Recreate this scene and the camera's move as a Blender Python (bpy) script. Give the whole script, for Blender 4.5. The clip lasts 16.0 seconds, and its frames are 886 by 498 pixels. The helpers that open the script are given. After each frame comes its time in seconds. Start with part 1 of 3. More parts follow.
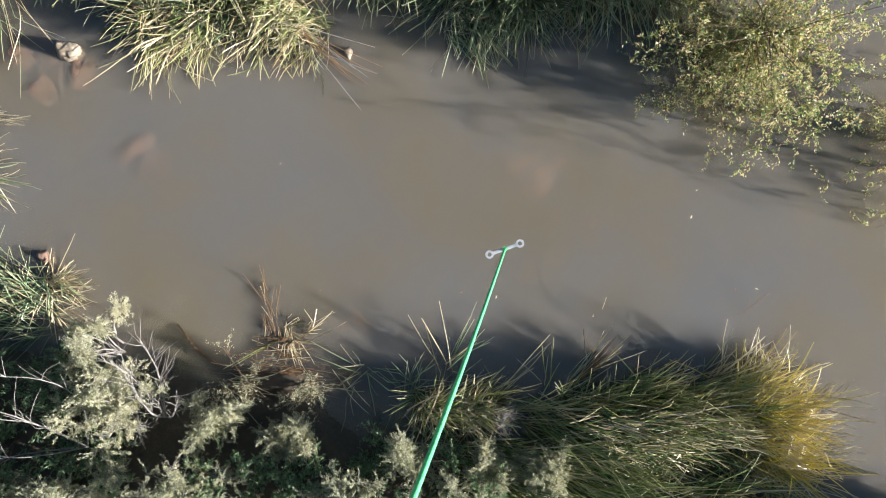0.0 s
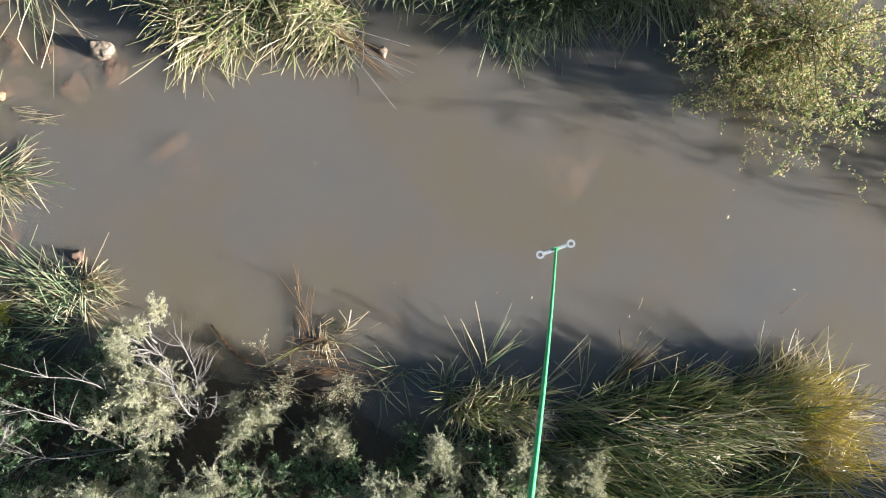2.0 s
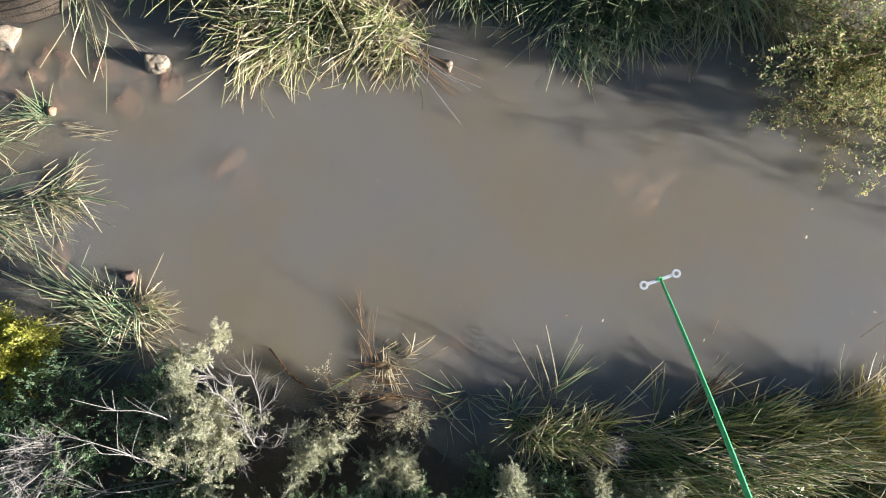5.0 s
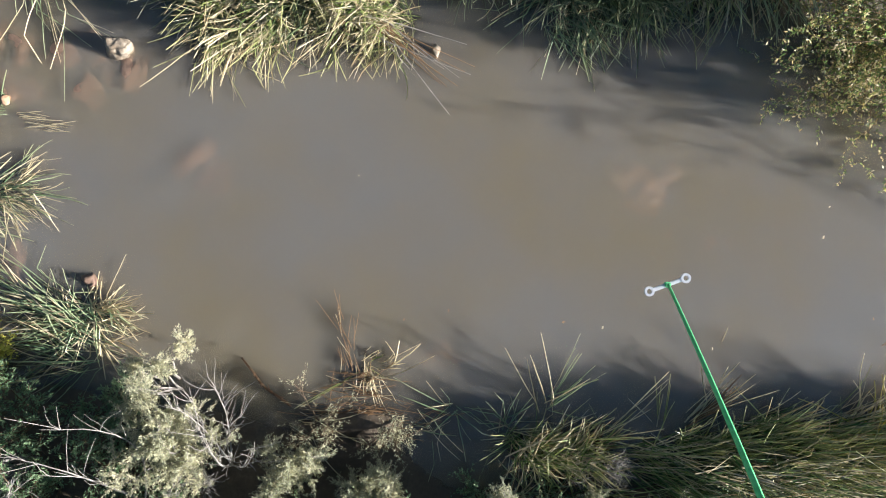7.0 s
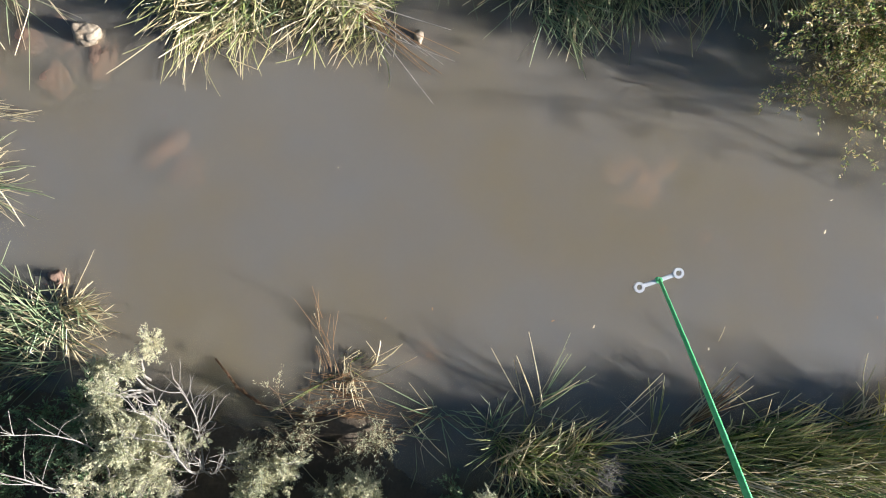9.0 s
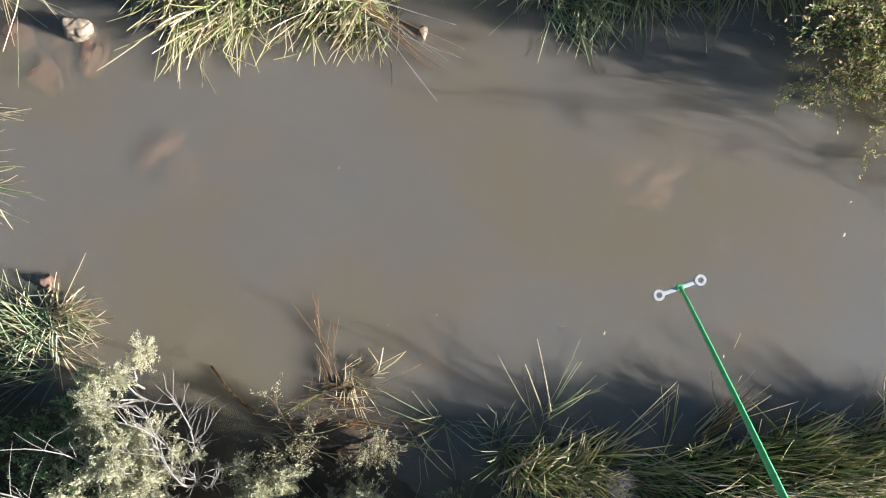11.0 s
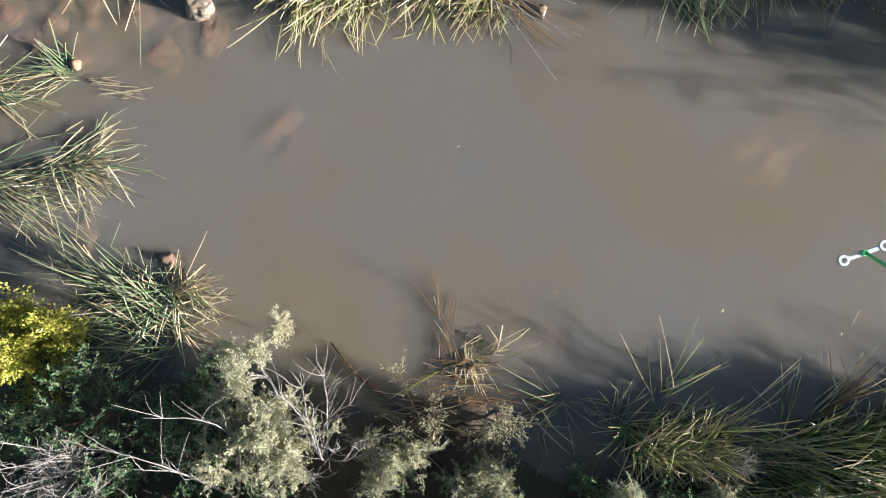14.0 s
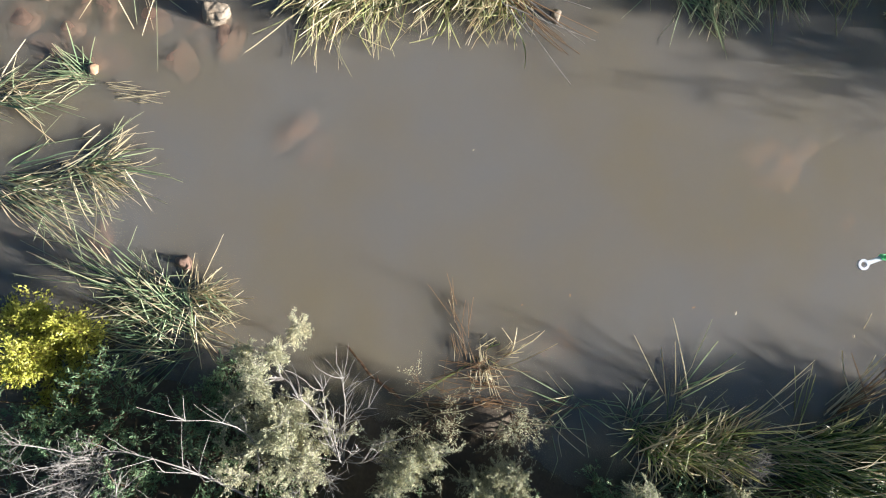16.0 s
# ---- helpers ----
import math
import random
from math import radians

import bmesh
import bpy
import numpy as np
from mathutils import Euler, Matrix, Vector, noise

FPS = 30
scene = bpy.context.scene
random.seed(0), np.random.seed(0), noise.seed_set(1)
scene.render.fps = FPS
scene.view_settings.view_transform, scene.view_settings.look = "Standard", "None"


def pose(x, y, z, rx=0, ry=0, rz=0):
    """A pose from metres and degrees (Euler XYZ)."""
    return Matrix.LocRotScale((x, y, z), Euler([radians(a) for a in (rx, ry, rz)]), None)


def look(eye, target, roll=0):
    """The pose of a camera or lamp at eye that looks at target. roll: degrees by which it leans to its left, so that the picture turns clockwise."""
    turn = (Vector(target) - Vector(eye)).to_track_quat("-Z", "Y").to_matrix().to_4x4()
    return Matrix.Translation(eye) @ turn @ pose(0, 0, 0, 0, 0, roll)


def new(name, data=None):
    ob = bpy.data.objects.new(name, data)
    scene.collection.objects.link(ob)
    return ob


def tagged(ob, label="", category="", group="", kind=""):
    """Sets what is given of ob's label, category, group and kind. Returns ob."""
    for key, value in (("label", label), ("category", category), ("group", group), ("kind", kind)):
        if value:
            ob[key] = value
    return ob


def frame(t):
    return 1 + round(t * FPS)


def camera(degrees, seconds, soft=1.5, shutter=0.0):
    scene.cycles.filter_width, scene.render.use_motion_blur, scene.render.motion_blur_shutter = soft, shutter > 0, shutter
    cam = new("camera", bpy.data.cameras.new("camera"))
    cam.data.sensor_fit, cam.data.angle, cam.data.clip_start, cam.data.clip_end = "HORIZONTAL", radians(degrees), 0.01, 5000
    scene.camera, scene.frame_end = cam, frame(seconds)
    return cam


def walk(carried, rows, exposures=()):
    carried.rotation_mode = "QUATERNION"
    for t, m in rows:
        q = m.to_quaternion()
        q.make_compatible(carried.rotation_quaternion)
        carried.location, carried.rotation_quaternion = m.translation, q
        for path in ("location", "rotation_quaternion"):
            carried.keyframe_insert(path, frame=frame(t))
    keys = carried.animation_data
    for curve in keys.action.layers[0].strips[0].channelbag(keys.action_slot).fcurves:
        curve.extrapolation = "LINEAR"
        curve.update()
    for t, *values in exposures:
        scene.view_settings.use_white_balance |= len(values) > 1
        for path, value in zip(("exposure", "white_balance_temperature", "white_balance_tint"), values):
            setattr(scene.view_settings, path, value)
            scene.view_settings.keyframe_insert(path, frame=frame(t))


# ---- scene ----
cam = camera(76.8, 16.0, soft=1.0)
METRES, EYE, TILT, LEAN, TURN = 5.0, 8.38, -90.0, 0.0, 0.0
ROWS = [
    (0.0, 0.0, 0.0, 0.0, 0.0, 0.0, -0.0),
    (0.5, 0.0053, 0.0038, -0.001, -0.01, 0.02, -0.02),
    (1.0, 0.0078, 0.0055, -0.0039, -0.01, 0.02, -0.03),
    (1.5, -0.0269, 0.0076, -0.0041, 0.01, 0.01, -0.04),
    (2.0, -0.1039, 0.0098, 0.0005, 0.05, -0.01, -0.05),
    (2.5, -0.195, 0.0113, 0.0092, 0.07, 0.0, -0.04),
    (3.0, -0.2652, 0.0122, 0.0347, 0.07, 0.03, -0.03),
    (3.5, -0.3014, 0.0127, 0.0567, 0.06, 0.0, -0.06),
    (6.0, -0.2917, 0.1384, 0.0584, -0.03, 0.16, -0.06),
    (6.5, -0.2768, 0.1705, 0.0602, -0.03, 0.13, -0.09),
    (7.0, -0.265, 0.1954, 0.0608, -0.06, 0.07, -0.11),
    (7.5, -0.2524, 0.2099, 0.057, -0.01, 0.12, -0.09),
    (8.0, -0.242, 0.228, 0.0541, -0.06, 0.07, -0.1),
    (8.5, -0.2328, 0.2447, 0.0503, -0.09, 0.07, -0.12),
    (9.0, -0.2243, 0.2629, 0.0494, -0.1, 0.07, -0.09),
    (11.5, -0.2482, 0.3202, 0.0587, -0.13, 0.09, -0.08),
    (12.0, -0.3037, 0.3216, 0.0495, -0.08, 0.07, -0.1),
    (12.5, -0.3838, 0.3198, 0.0281, 0.01, 0.04, -0.09),
    (13.0, -0.4645, 0.3146, 0.0077, 0.05, 0.07, -0.1),
    (13.5, -0.5139, 0.3104, 0.0003, 0.04, 0.06, -0.12),
    (14.0, -0.5225, 0.308, 0.0043, 0.06, 0.05, -0.1),
    (14.5, -0.5287, 0.3058, 0.0076, 0.06, 0.09, -0.1),
    (15.0, -0.5402, 0.3026, 0.0095, 0.04, 0.1, -0.12),
    (15.5, -0.5525, 0.3004, 0.0096, 0.04, 0.15, -0.09),
    (16.0, -0.5598, 0.2994, 0.0097, 0.04, 0.13, -0.09),
]
walk(cam, [(t, pose(0, 0, EYE, TILT, LEAN, TURN) @ pose(METRES * x, METRES * y, METRES * z, 90 + pitch, roll, yaw)) for t, x, y, z, yaw, pitch, roll in ROWS])

# ---- light ----
SUN_EL, SUN_AZ = 13.0, -14.0          # degrees; the azimuth is where the sun stands, counter-clockwise from +x
world = bpy.data.worlds.new("sky_world")
scene.world = world
world.use_nodes = True
wn = world.node_tree.nodes
sky = wn.new("ShaderNodeTexSky")
sky.sky_type = "NISHITA"
sky.sun_disc = False
sky.ozone_density, sky.dust_density = 3.0, 0.4
sky.sun_elevation = radians(SUN_EL)
sky.sun_rotation = radians(90 - SUN_AZ)
world.node_tree.links.new(sky.outputs[0], wn["Background"].inputs[0])
wn["Background"].inputs[1].default_value = 0.035
sun_lamp = new("sun", bpy.data.lights.new("sun", "SUN"))
sun_lamp.data.energy, sun_lamp.data.angle, sun_lamp.data.color = 5.0, radians(0.6), (1.0, 0.97, 0.94)
ce = math.cos(radians(SUN_EL))
SUN_FROM = Vector((ce * math.cos(radians(SUN_AZ)), ce * math.sin(radians(SUN_AZ)), math.sin(radians(SUN_EL))))
sun_lamp.matrix_world = look(SUN_FROM * 60, (0, 0, 0))
scene.view_settings.exposure = 1.6

# ---- materials ----


def mat_base(name):
    m = bpy.data.materials.new(name)
    m.use_nodes = True
    return m, m.node_tree.nodes, m.node_tree.links, m.node_tree.nodes["Principled BSDF"]


def ramp(nodes, stops):
    r = nodes.new("ShaderNodeValToRGB")
    e = r.color_ramp.elements
    while len(e) < len(stops):
        e.new(0.5)
    for el, (p, c) in zip(e, stops):
        el.position, el.color = p, (*c, 1)
    return r


def noise_node(nodes, links, scale, detail=4, rough=0.6, coords="Object"):
    tc = nodes.new("ShaderNodeTexCoord")
    n = nodes.new("ShaderNodeTexNoise")
    n.inputs["Scale"].default_value, n.inputs["Detail"].default_value, n.inputs["Roughness"].default_value = scale, detail, rough
    links.new(tc.outputs[coords], n.inputs["Vector"])
    return n


def surface(name, stops, scale, rough=0.8, bump=0.3, bump_scale=40, fine=0.35, spec=0.3, metal=0.0):
    """Two-scale mottled surface: a broad noise through the ramp, darkened and lightened by a fine one, with relief."""
    m, n, l, b = mat_base(name)
    broad = noise_node(n, l, scale, 6)
    r = ramp(n, stops)
    l.new(broad.outputs["Fac"], r.inputs[0])
    grain = noise_node(n, l, bump_scale, 5, 0.7)
    mix = n.new("ShaderNodeMix")
    mix.data_type, mix.blend_type = "RGBA", "OVERLAY"
    mix.inputs["Factor"].default_value = fine
    l.new(r.outputs[0], mix.inputs["A"])
    l.new(grain.outputs["Fac"], mix.inputs["B"])
    l.new(mix.outputs["Result"], b.inputs["Base Color"])
    bp = n.new("ShaderNodeBump")
    bp.inputs["Strength"].default_value, bp.inputs["Distance"].default_value = bump, 0.02
    l.new(grain.outputs["Fac"], bp.inputs["Height"])
    l.new(bp.outputs[0], b.inputs["Normal"])
    b.inputs["Roughness"].default_value, b.inputs["Metallic"].default_value = rough, metal
    b.inputs["Specular IOR Level"].default_value = spec
    return m


def leafy(name, stops, trans=0.25, rough=0.42, patch=1.3, patch_amount=0.35, tip=0.0):
    """Leaves and blades: colour by island, broad patches, light passing through."""
    m, n, l, b = mat_base(name)
    geo = n.new("ShaderNodeNewGeometry")
    big = noise_node(n, l, patch, 2)
    mx = n.new("ShaderNodeMix")
    mx.inputs["Factor"].default_value = patch_amount
    l.new(geo.outputs["Random Per Island"], mx.inputs["A"])
    l.new(big.outputs["Fac"], mx.inputs["B"])
    r = ramp(n, stops)
    l.new(mx.outputs["Result"], r.inputs[0])
    grain = noise_node(n, l, 30, 3)
    ov = n.new("ShaderNodeMix")
    ov.data_type, ov.blend_type = "RGBA", "OVERLAY"
    ov.inputs["Factor"].default_value = 0.3
    colour = r.outputs[0]
    if tip:
        along = n.new("ShaderNodeAttribute")
        along.attribute_name = "along"
        dry = n.new("ShaderNodeMapRange")
        dry.inputs["From Min"].default_value, dry.inputs["From Max"].default_value, dry.inputs["To Max"].default_value = 0.45, 1.0, tip
        l.new(along.outputs["Fac"], dry.inputs["Value"])
        tipped = n.new("ShaderNodeMix")
        tipped.data_type = "RGBA"
        tipped.inputs["B"].default_value = (0.68, 0.56, 0.36, 1)
        l.new(dry.outputs[0], tipped.inputs["Factor"])
        l.new(r.outputs[0], tipped.inputs["A"])
        colour = tipped.outputs["Result"]
    l.new(colour, ov.inputs["A"])
    l.new(grain.outputs["Fac"], ov.inputs["B"])
    l.new(ov.outputs["Result"], b.inputs["Base Color"])
    b.inputs["Roughness"].default_value, b.inputs["Specular IOR Level"].default_value = rough, 0.5
    t = n.new("ShaderNodeBsdfTranslucent")
    l.new(ov.outputs["Result"], t.inputs["Color"])
    ms = n.new("ShaderNodeMixShader")
    ms.inputs[0].default_value = trans
    l.new(b.outputs[0], ms.inputs[1])
    l.new(t.outputs[0], ms.inputs[2])
    l.new(ms.outputs[0], n["Material Output"].inputs["Surface"])
    return m


def murky(name, alpha, gloss):
    """A sheet of silty water: scattering silt that lets part of the light through to the sheets and the bed below."""
    m, n, l, b = mat_base(name)
    big = noise_node(n, l, 0.35, 3)
    r = ramp(n, [(0.3, (0.43, 0.38, 0.27)), (0.5, (0.42, 0.395, 0.35)), (0.7, (0.4, 0.405, 0.41))])
    l.new(big.outputs["Fac"], r.inputs[0])
    l.new(r.outputs[0], b.inputs["Base Color"])
    b.inputs["Roughness"].default_value, b.inputs["Specular IOR Level"].default_value = 1.0, 0.0
    if not gloss:
        b.subsurface_method = "BURLEY"
        b.inputs["Subsurface Weight"].default_value, b.inputs["Subsurface Scale"].default_value = 1.0, 0.24
        b.inputs["Subsurface Radius"].default_value = (1.0, 0.9, 0.75)
    tr = n.new("ShaderNodeBsdfTransparent")
    tr.inputs[0].default_value = (0.97, 0.95, 0.92, 1)
    ms = n.new("ShaderNodeMixShader")
    ms.inputs[0].default_value = alpha
    l.new(tr.outputs[0], ms.inputs[1])
    l.new(b.outputs[0], ms.inputs[2])
    out = ms
    if gloss:
        w = noise_node(n, l, 3.0, 3)
        bp = n.new("ShaderNodeBump")
        bp.inputs["Strength"].default_value, bp.inputs["Distance"].default_value = 0.1, 0.02
        l.new(w.outputs["Fac"], bp.inputs["Height"])
        gl = n.new("ShaderNodeBsdfGlossy")
        gl.inputs["Roughness"].default_value = 0.26
        l.new(bp.outputs[0], gl.inputs["Normal"])
        out = n.new("ShaderNodeMixShader")
        out.inputs[0].default_value = 0.055
        l.new(ms.outputs[0], out.inputs[1])
        l.new(gl.outputs[0], out.inputs[2])
    l.new(out.outputs[0], n["Material Output"].inputs["Surface"])
    return m


M_WATER = murky("water_surface", 0.08, True)
M_SILT = murky("silty_water", 0.27, False)
M_MUD = surface("bank_mud", [(0.3, (0.07, 0.056, 0.042)), (0.55, (0.13, 0.1, 0.072)), (0.75, (0.2, 0.155, 0.11))], 1.4, 0.85, 0.8, 25)
M_ROCK = surface("river_rock", [(0.3, (0.18, 0.115, 0.085)), (0.55, (0.26, 0.17, 0.125)), (0.8, (0.33, 0.23, 0.175))], 3, 0.8, 0.5, 30)
M_SAND = surface("silt_coated_rock", [(0.3, (0.36, 0.22, 0.13)), (0.55, (0.48, 0.31, 0.2)), (0.8, (0.56, 0.4, 0.28))], 3, 0.9, 0.2, 30)
M_PALE = surface("pale_rock", [(0.3, (0.17, 0.125, 0.085)), (0.5, (0.3, 0.245, 0.185)), (0.75, (0.41, 0.36, 0.295))], 7, 0.8, 0.6, 26)
M_GREEN = leafy("green_blade", [(0.0, (0.05, 0.11, 0.025)), (0.35, (0.17, 0.27, 0.06)), (0.65, (0.42, 0.46, 0.16)), (1.0, (0.72, 0.66, 0.4))], tip=0.55)
M_SAGE = leafy("cool_green_blade", [(0.0, (0.05, 0.12, 0.06)), (0.4, (0.18, 0.31, 0.16)), (0.7, (0.4, 0.48, 0.27)), (1.0, (0.62, 0.62, 0.42))], tip=0.4)
M_DARK = leafy("dark_green_blade", [(0.0, (0.025, 0.065, 0.02)), (0.4, (0.13, 0.25, 0.065)), (0.7, (0.43, 0.48, 0.18)), (1.0, (0.84, 0.75, 0.5))], 0.28, tip=0.45)
# Reed colour darkened to stand for the shade between and behind the reeds.
M_SHADE = leafy("shade_dark_blade", [(0.0, (0.05, 0.075, 0.035)), (0.5, (0.1, 0.14, 0.065)), (1.0, (0.2, 0.19, 0.1))], 0.2)
M_STRAW = leafy("straw_blade", [(0.0, (0.36, 0.22, 0.11)), (0.3, (0.58, 0.47, 0.27)), (0.7, (0.74, 0.66, 0.46)), (1.0, (0.84, 0.8, 0.65))], 0.25)
M_GOLD = leafy("golden_blade", [(0.0, (0.17, 0.2, 0.03)), (0.3, (0.46, 0.43, 0.06)), (0.65, (0.78, 0.66, 0.15)), (1.0, (0.9, 0.85, 0.54))], 0.35, tip=0.3)
M_BROWN = leafy("dead_brown_stalk", [(0.0, (0.1, 0.05, 0.025)), (0.5, (0.22, 0.125, 0.06)), (1.0, (0.4, 0.27, 0.15))], 0.05, 0.8)
M_TAMARISK = leafy("grey_green_leaf", [(0.0, (0.13, 0.18, 0.12)), (0.35, (0.36, 0.39, 0.26)), (0.6, (0.6, 0.57, 0.38)), (1.0, (0.86, 0.75, 0.52))], 0.35, 0.65, 1.6, 0.55)
M_CREAM = leafy("tan_cream_leaf", [(0.0, (0.22, 0.26, 0.17)), (0.35, (0.44, 0.46, 0.31)), (0.65, (0.68, 0.63, 0.43)), (1.0, (0.88, 0.79, 0.58))], 0.35, 0.65, 1.6, 0.5)
M_UNDER = leafy("undergrowth_leaf", [(0.0, (0.1, 0.2, 0.11)), (0.6, (0.25, 0.38, 0.2)), (1.0, (0.44, 0.5, 0.3))], 0.5, 0.6)
M_WILLOW = leafy("willow_leaf", [(0.0, (0.07, 0.16, 0.05)), (0.28, (0.25, 0.37, 0.12)), (0.5, (0.5, 0.5, 0.17)), (0.72, (0.76, 0.56, 0.28)), (0.9, (0.84, 0.74, 0.5)), (1.0, (0.9, 0.9, 0.84))], 0.5, 0.38, 1.6, 0.08)
M_YELLOW = leafy("yellow_leaf", [(0.0, (0.16, 0.22, 0.05)), (0.35, (0.5, 0.5, 0.08)), (1.0, (0.8, 0.72, 0.2))], 0.35)
M_BARK = surface("brown_bark", [(0.3, (0.1, 0.065, 0.04)), (0.6, (0.2, 0.14, 0.09)), (0.8, (0.3, 0.22, 0.15))], 12, 0.9, 0.8, 60)
M_GREY = surface("bleached_bark", [(0.3, (0.22, 0.195, 0.175)), (0.6, (0.35, 0.325, 0.3)), (0.8, (0.46, 0.44, 0.42))], 9, 0.85, 0.5, 60)
M_LOG = surface("wet_log_bark", [(0.3, (0.06, 0.035, 0.02)), (0.5, (0.16, 0.085, 0.045)), (0.7, (0.33, 0.22, 0.13))], 14, 0.8, 0.9, 45)
M_STEEL = surface("dull_chrome_steel", [(0.3, (0.62, 0.64, 0.68)), (0.7, (0.78, 0.8, 0.84))], 20, 0.38, 0.1, 90, 0.15, 0.5, 0.35)
M_CORD = surface("green_nylon_cord", [(0.3, (0.1, 0.7, 0.24)), (0.7, (0.2, 0.86, 0.38))], 30, 0.6, 0.5, 140, 0.25)

# ---- mesh helpers ----
rng = np.random.default_rng(7)


def reseed(x, y):
    """Every plant grows from its own seed, taken from where it stands."""
    global rng
    rng = np.random.default_rng(int(abs(x) * 1009 + abs(y) * 7013) + (3 if x < 0 else 5))


def mesh_object(name, verts, faces, material, smooth=False):
    me = bpy.data.meshes.new(name)
    me.from_pydata(np.asarray(verts, float).tolist(), [], faces.tolist() if isinstance(faces, np.ndarray) else faces)
    me.materials.append(material)
    if smooth:
        me.polygons.foreach_set("use_smooth", [True] * len(me.polygons))
    me.update()
    return new(name, me)


def part(name, geometry, material, parent, label="", kind="", smooth=False):
    ob = mesh_object(name, geometry[0], geometry[1], material, smooth)
    ob.parent = parent
    return tagged(ob, label, kind=kind)


def thing(name, at, label, category, group=""):
    ob = new(name)
    ob.location = at
    ob.empty_display_size = 0.1
    return tagged(ob, label, category, group)


def merge(pieces):
    verts, faces, k = [], [], 0
    for v, f in pieces:
        verts.append(np.asarray(v, float).reshape(-1, 3))
        faces.extend([tuple(i + k for i in q) for q in f])
        k += len(v)
    return (np.concatenate(verts) if verts else np.zeros((0, 3))), faces


PROFILE = np.array([0.65, 0.92, 1.0, 0.96, 0.84, 0.62, 0.16])   # a leaf
BLUNT = np.array([0.85, 1.0, 1.0, 0.97, 0.92, 0.82, 0.5])           # a reed, often broken off


def strip(path, width, side):
    """A folded, tapering blade along path (n points), with its flat across side."""
    n = len(path)
    w = np.interp(np.linspace(0, 1, n), np.linspace(0, 1, 7), PROFILE) * width / 2
    tan = np.gradient(path, axis=0)
    tan /= np.linalg.norm(tan, axis=1)[:, None] + 1e-9
    s = np.cross(tan, side)
    s /= np.linalg.norm(s, axis=1)[:, None] + 1e-9
    up = np.cross(s, tan)
    verts = np.stack([path - s * w[:, None], path - up * w[:, None] * 0.5, path + s * w[:, None]], 1).reshape(-1, 3)
    faces = []
    for i in range(n - 1):
        a = i * 3
        faces += [(a, a + 1, a + 4, a + 3), (a + 1, a + 2, a + 5, a + 4)]
    return verts, faces


def blade_part(name, paths, widths, material, parent, label="", kind=""):
    """Slim three-sided blades along paths (each n points), rolled at random; the attribute along runs from foot to tip."""
    p, w = np.array(paths), np.array(widths)
    count, n = p.shape[:2]
    tan = np.gradient(p, axis=1)
    tan /= np.linalg.norm(tan, axis=2)[..., None] + 1e-9
    roll = rng.normal(0, 1, (count, 1, 3)) + np.array([0, 0, 0.5])
    s = np.cross(tan, roll)
    s /= np.linalg.norm(s, axis=2)[..., None] + 1e-9
    up = np.cross(s, tan)
    half = np.interp(np.linspace(0, 1, n), np.linspace(0, 1, 7), BLUNT)[None, :, None] * w[:, None, None] / 2
    verts = np.stack([p - s * half, p + s * half, p + up * half * 1.1], 2).reshape(-1, 3)
    base = (np.arange(count)[:, None, None] * n + np.arange(n - 1)[None, :, None]) * 3
    k, j = np.array([0, 1, 2])[None, None], np.array([1, 2, 0])[None, None]
    faces = np.stack([base + k, base + j, base + j + 3, base + k + 3], 3).reshape(-1, 4)
    ob = mesh_object(name, verts, faces, material)
    along = ob.data.attributes.new("along", "FLOAT", "POINT")
    along.data.foreach_set("value", np.tile(np.repeat(np.linspace(0, 1, n), 3), count))
    ob.parent = parent
    return tagged(ob, label, kind=kind)


def blade_path(base, az, elev, length, bend, n=8, floor=0.012, wob=0.05, kink=0.0):
    """A blade's line: leaves base at azimuth az and elevation elev (degrees), bends down by bend degrees on the way; rests on the water."""
    p = np.array(base, float)
    pts = [p.copy()]
    a, e = math.radians(az), elev - bend * 0.3
    bend *= 0.5
    step = length / (n - 1)
    at_kink = rng.integers(3, n - 1) if rng.random() < kink else -1
    for i in range(1, n):
        e -= bend / (n - 1) * (0.5 + i / (n - 1))
        if i == at_kink:
            e -= rng.uniform(10, 70)
            a += rng.uniform(-1.1, 1.1)
        a += rng.normal(0, wob)
        r = math.radians(max(e, -88))
        p = p + step * np.array([math.cos(r) * math.cos(a), math.cos(r) * math.sin(a), math.sin(r)])
        if p[2] < floor and e < 0:
            p[2] = floor + 0.004 * rng.random()
            e = min(max(e, -12), 0)
        pts.append(p.copy())
    return np.array(pts)


def tube(path, r0, r1, sides=5):
    n = len(path)
    rad = np.linspace(r0, r1, n)
    tan = np.gradient(path, axis=0)
    tan /= np.linalg.norm(tan, axis=1)[:, None] + 1e-9
    ref = np.array([0.31, 0.52, 0.79])
    u = np.cross(tan, ref)
    u /= np.linalg.norm(u, axis=1)[:, None] + 1e-9
    v = np.cross(tan, u)
    an = np.arange(sides) * 2 * math.pi / sides
    ring = u[:, None, :] * np.cos(an)[None, :, None] + v[:, None, :] * np.sin(an)[None, :, None]
    verts = (path[:, None, :] + ring * rad[:, None, None]).reshape(-1, 3)
    faces = []
    for i in range(n - 1):
        for k in range(sides):
            k2 = (k + 1) % sides
            faces.append((i * sides + k, i * sides + k2, (i + 1) * sides + k2, (i + 1) * sides + k))
    faces.append(tuple(range(sides))[::-1])
    faces.append(tuple((n - 1) * sides + k for k in range(sides)))
    return verts, faces


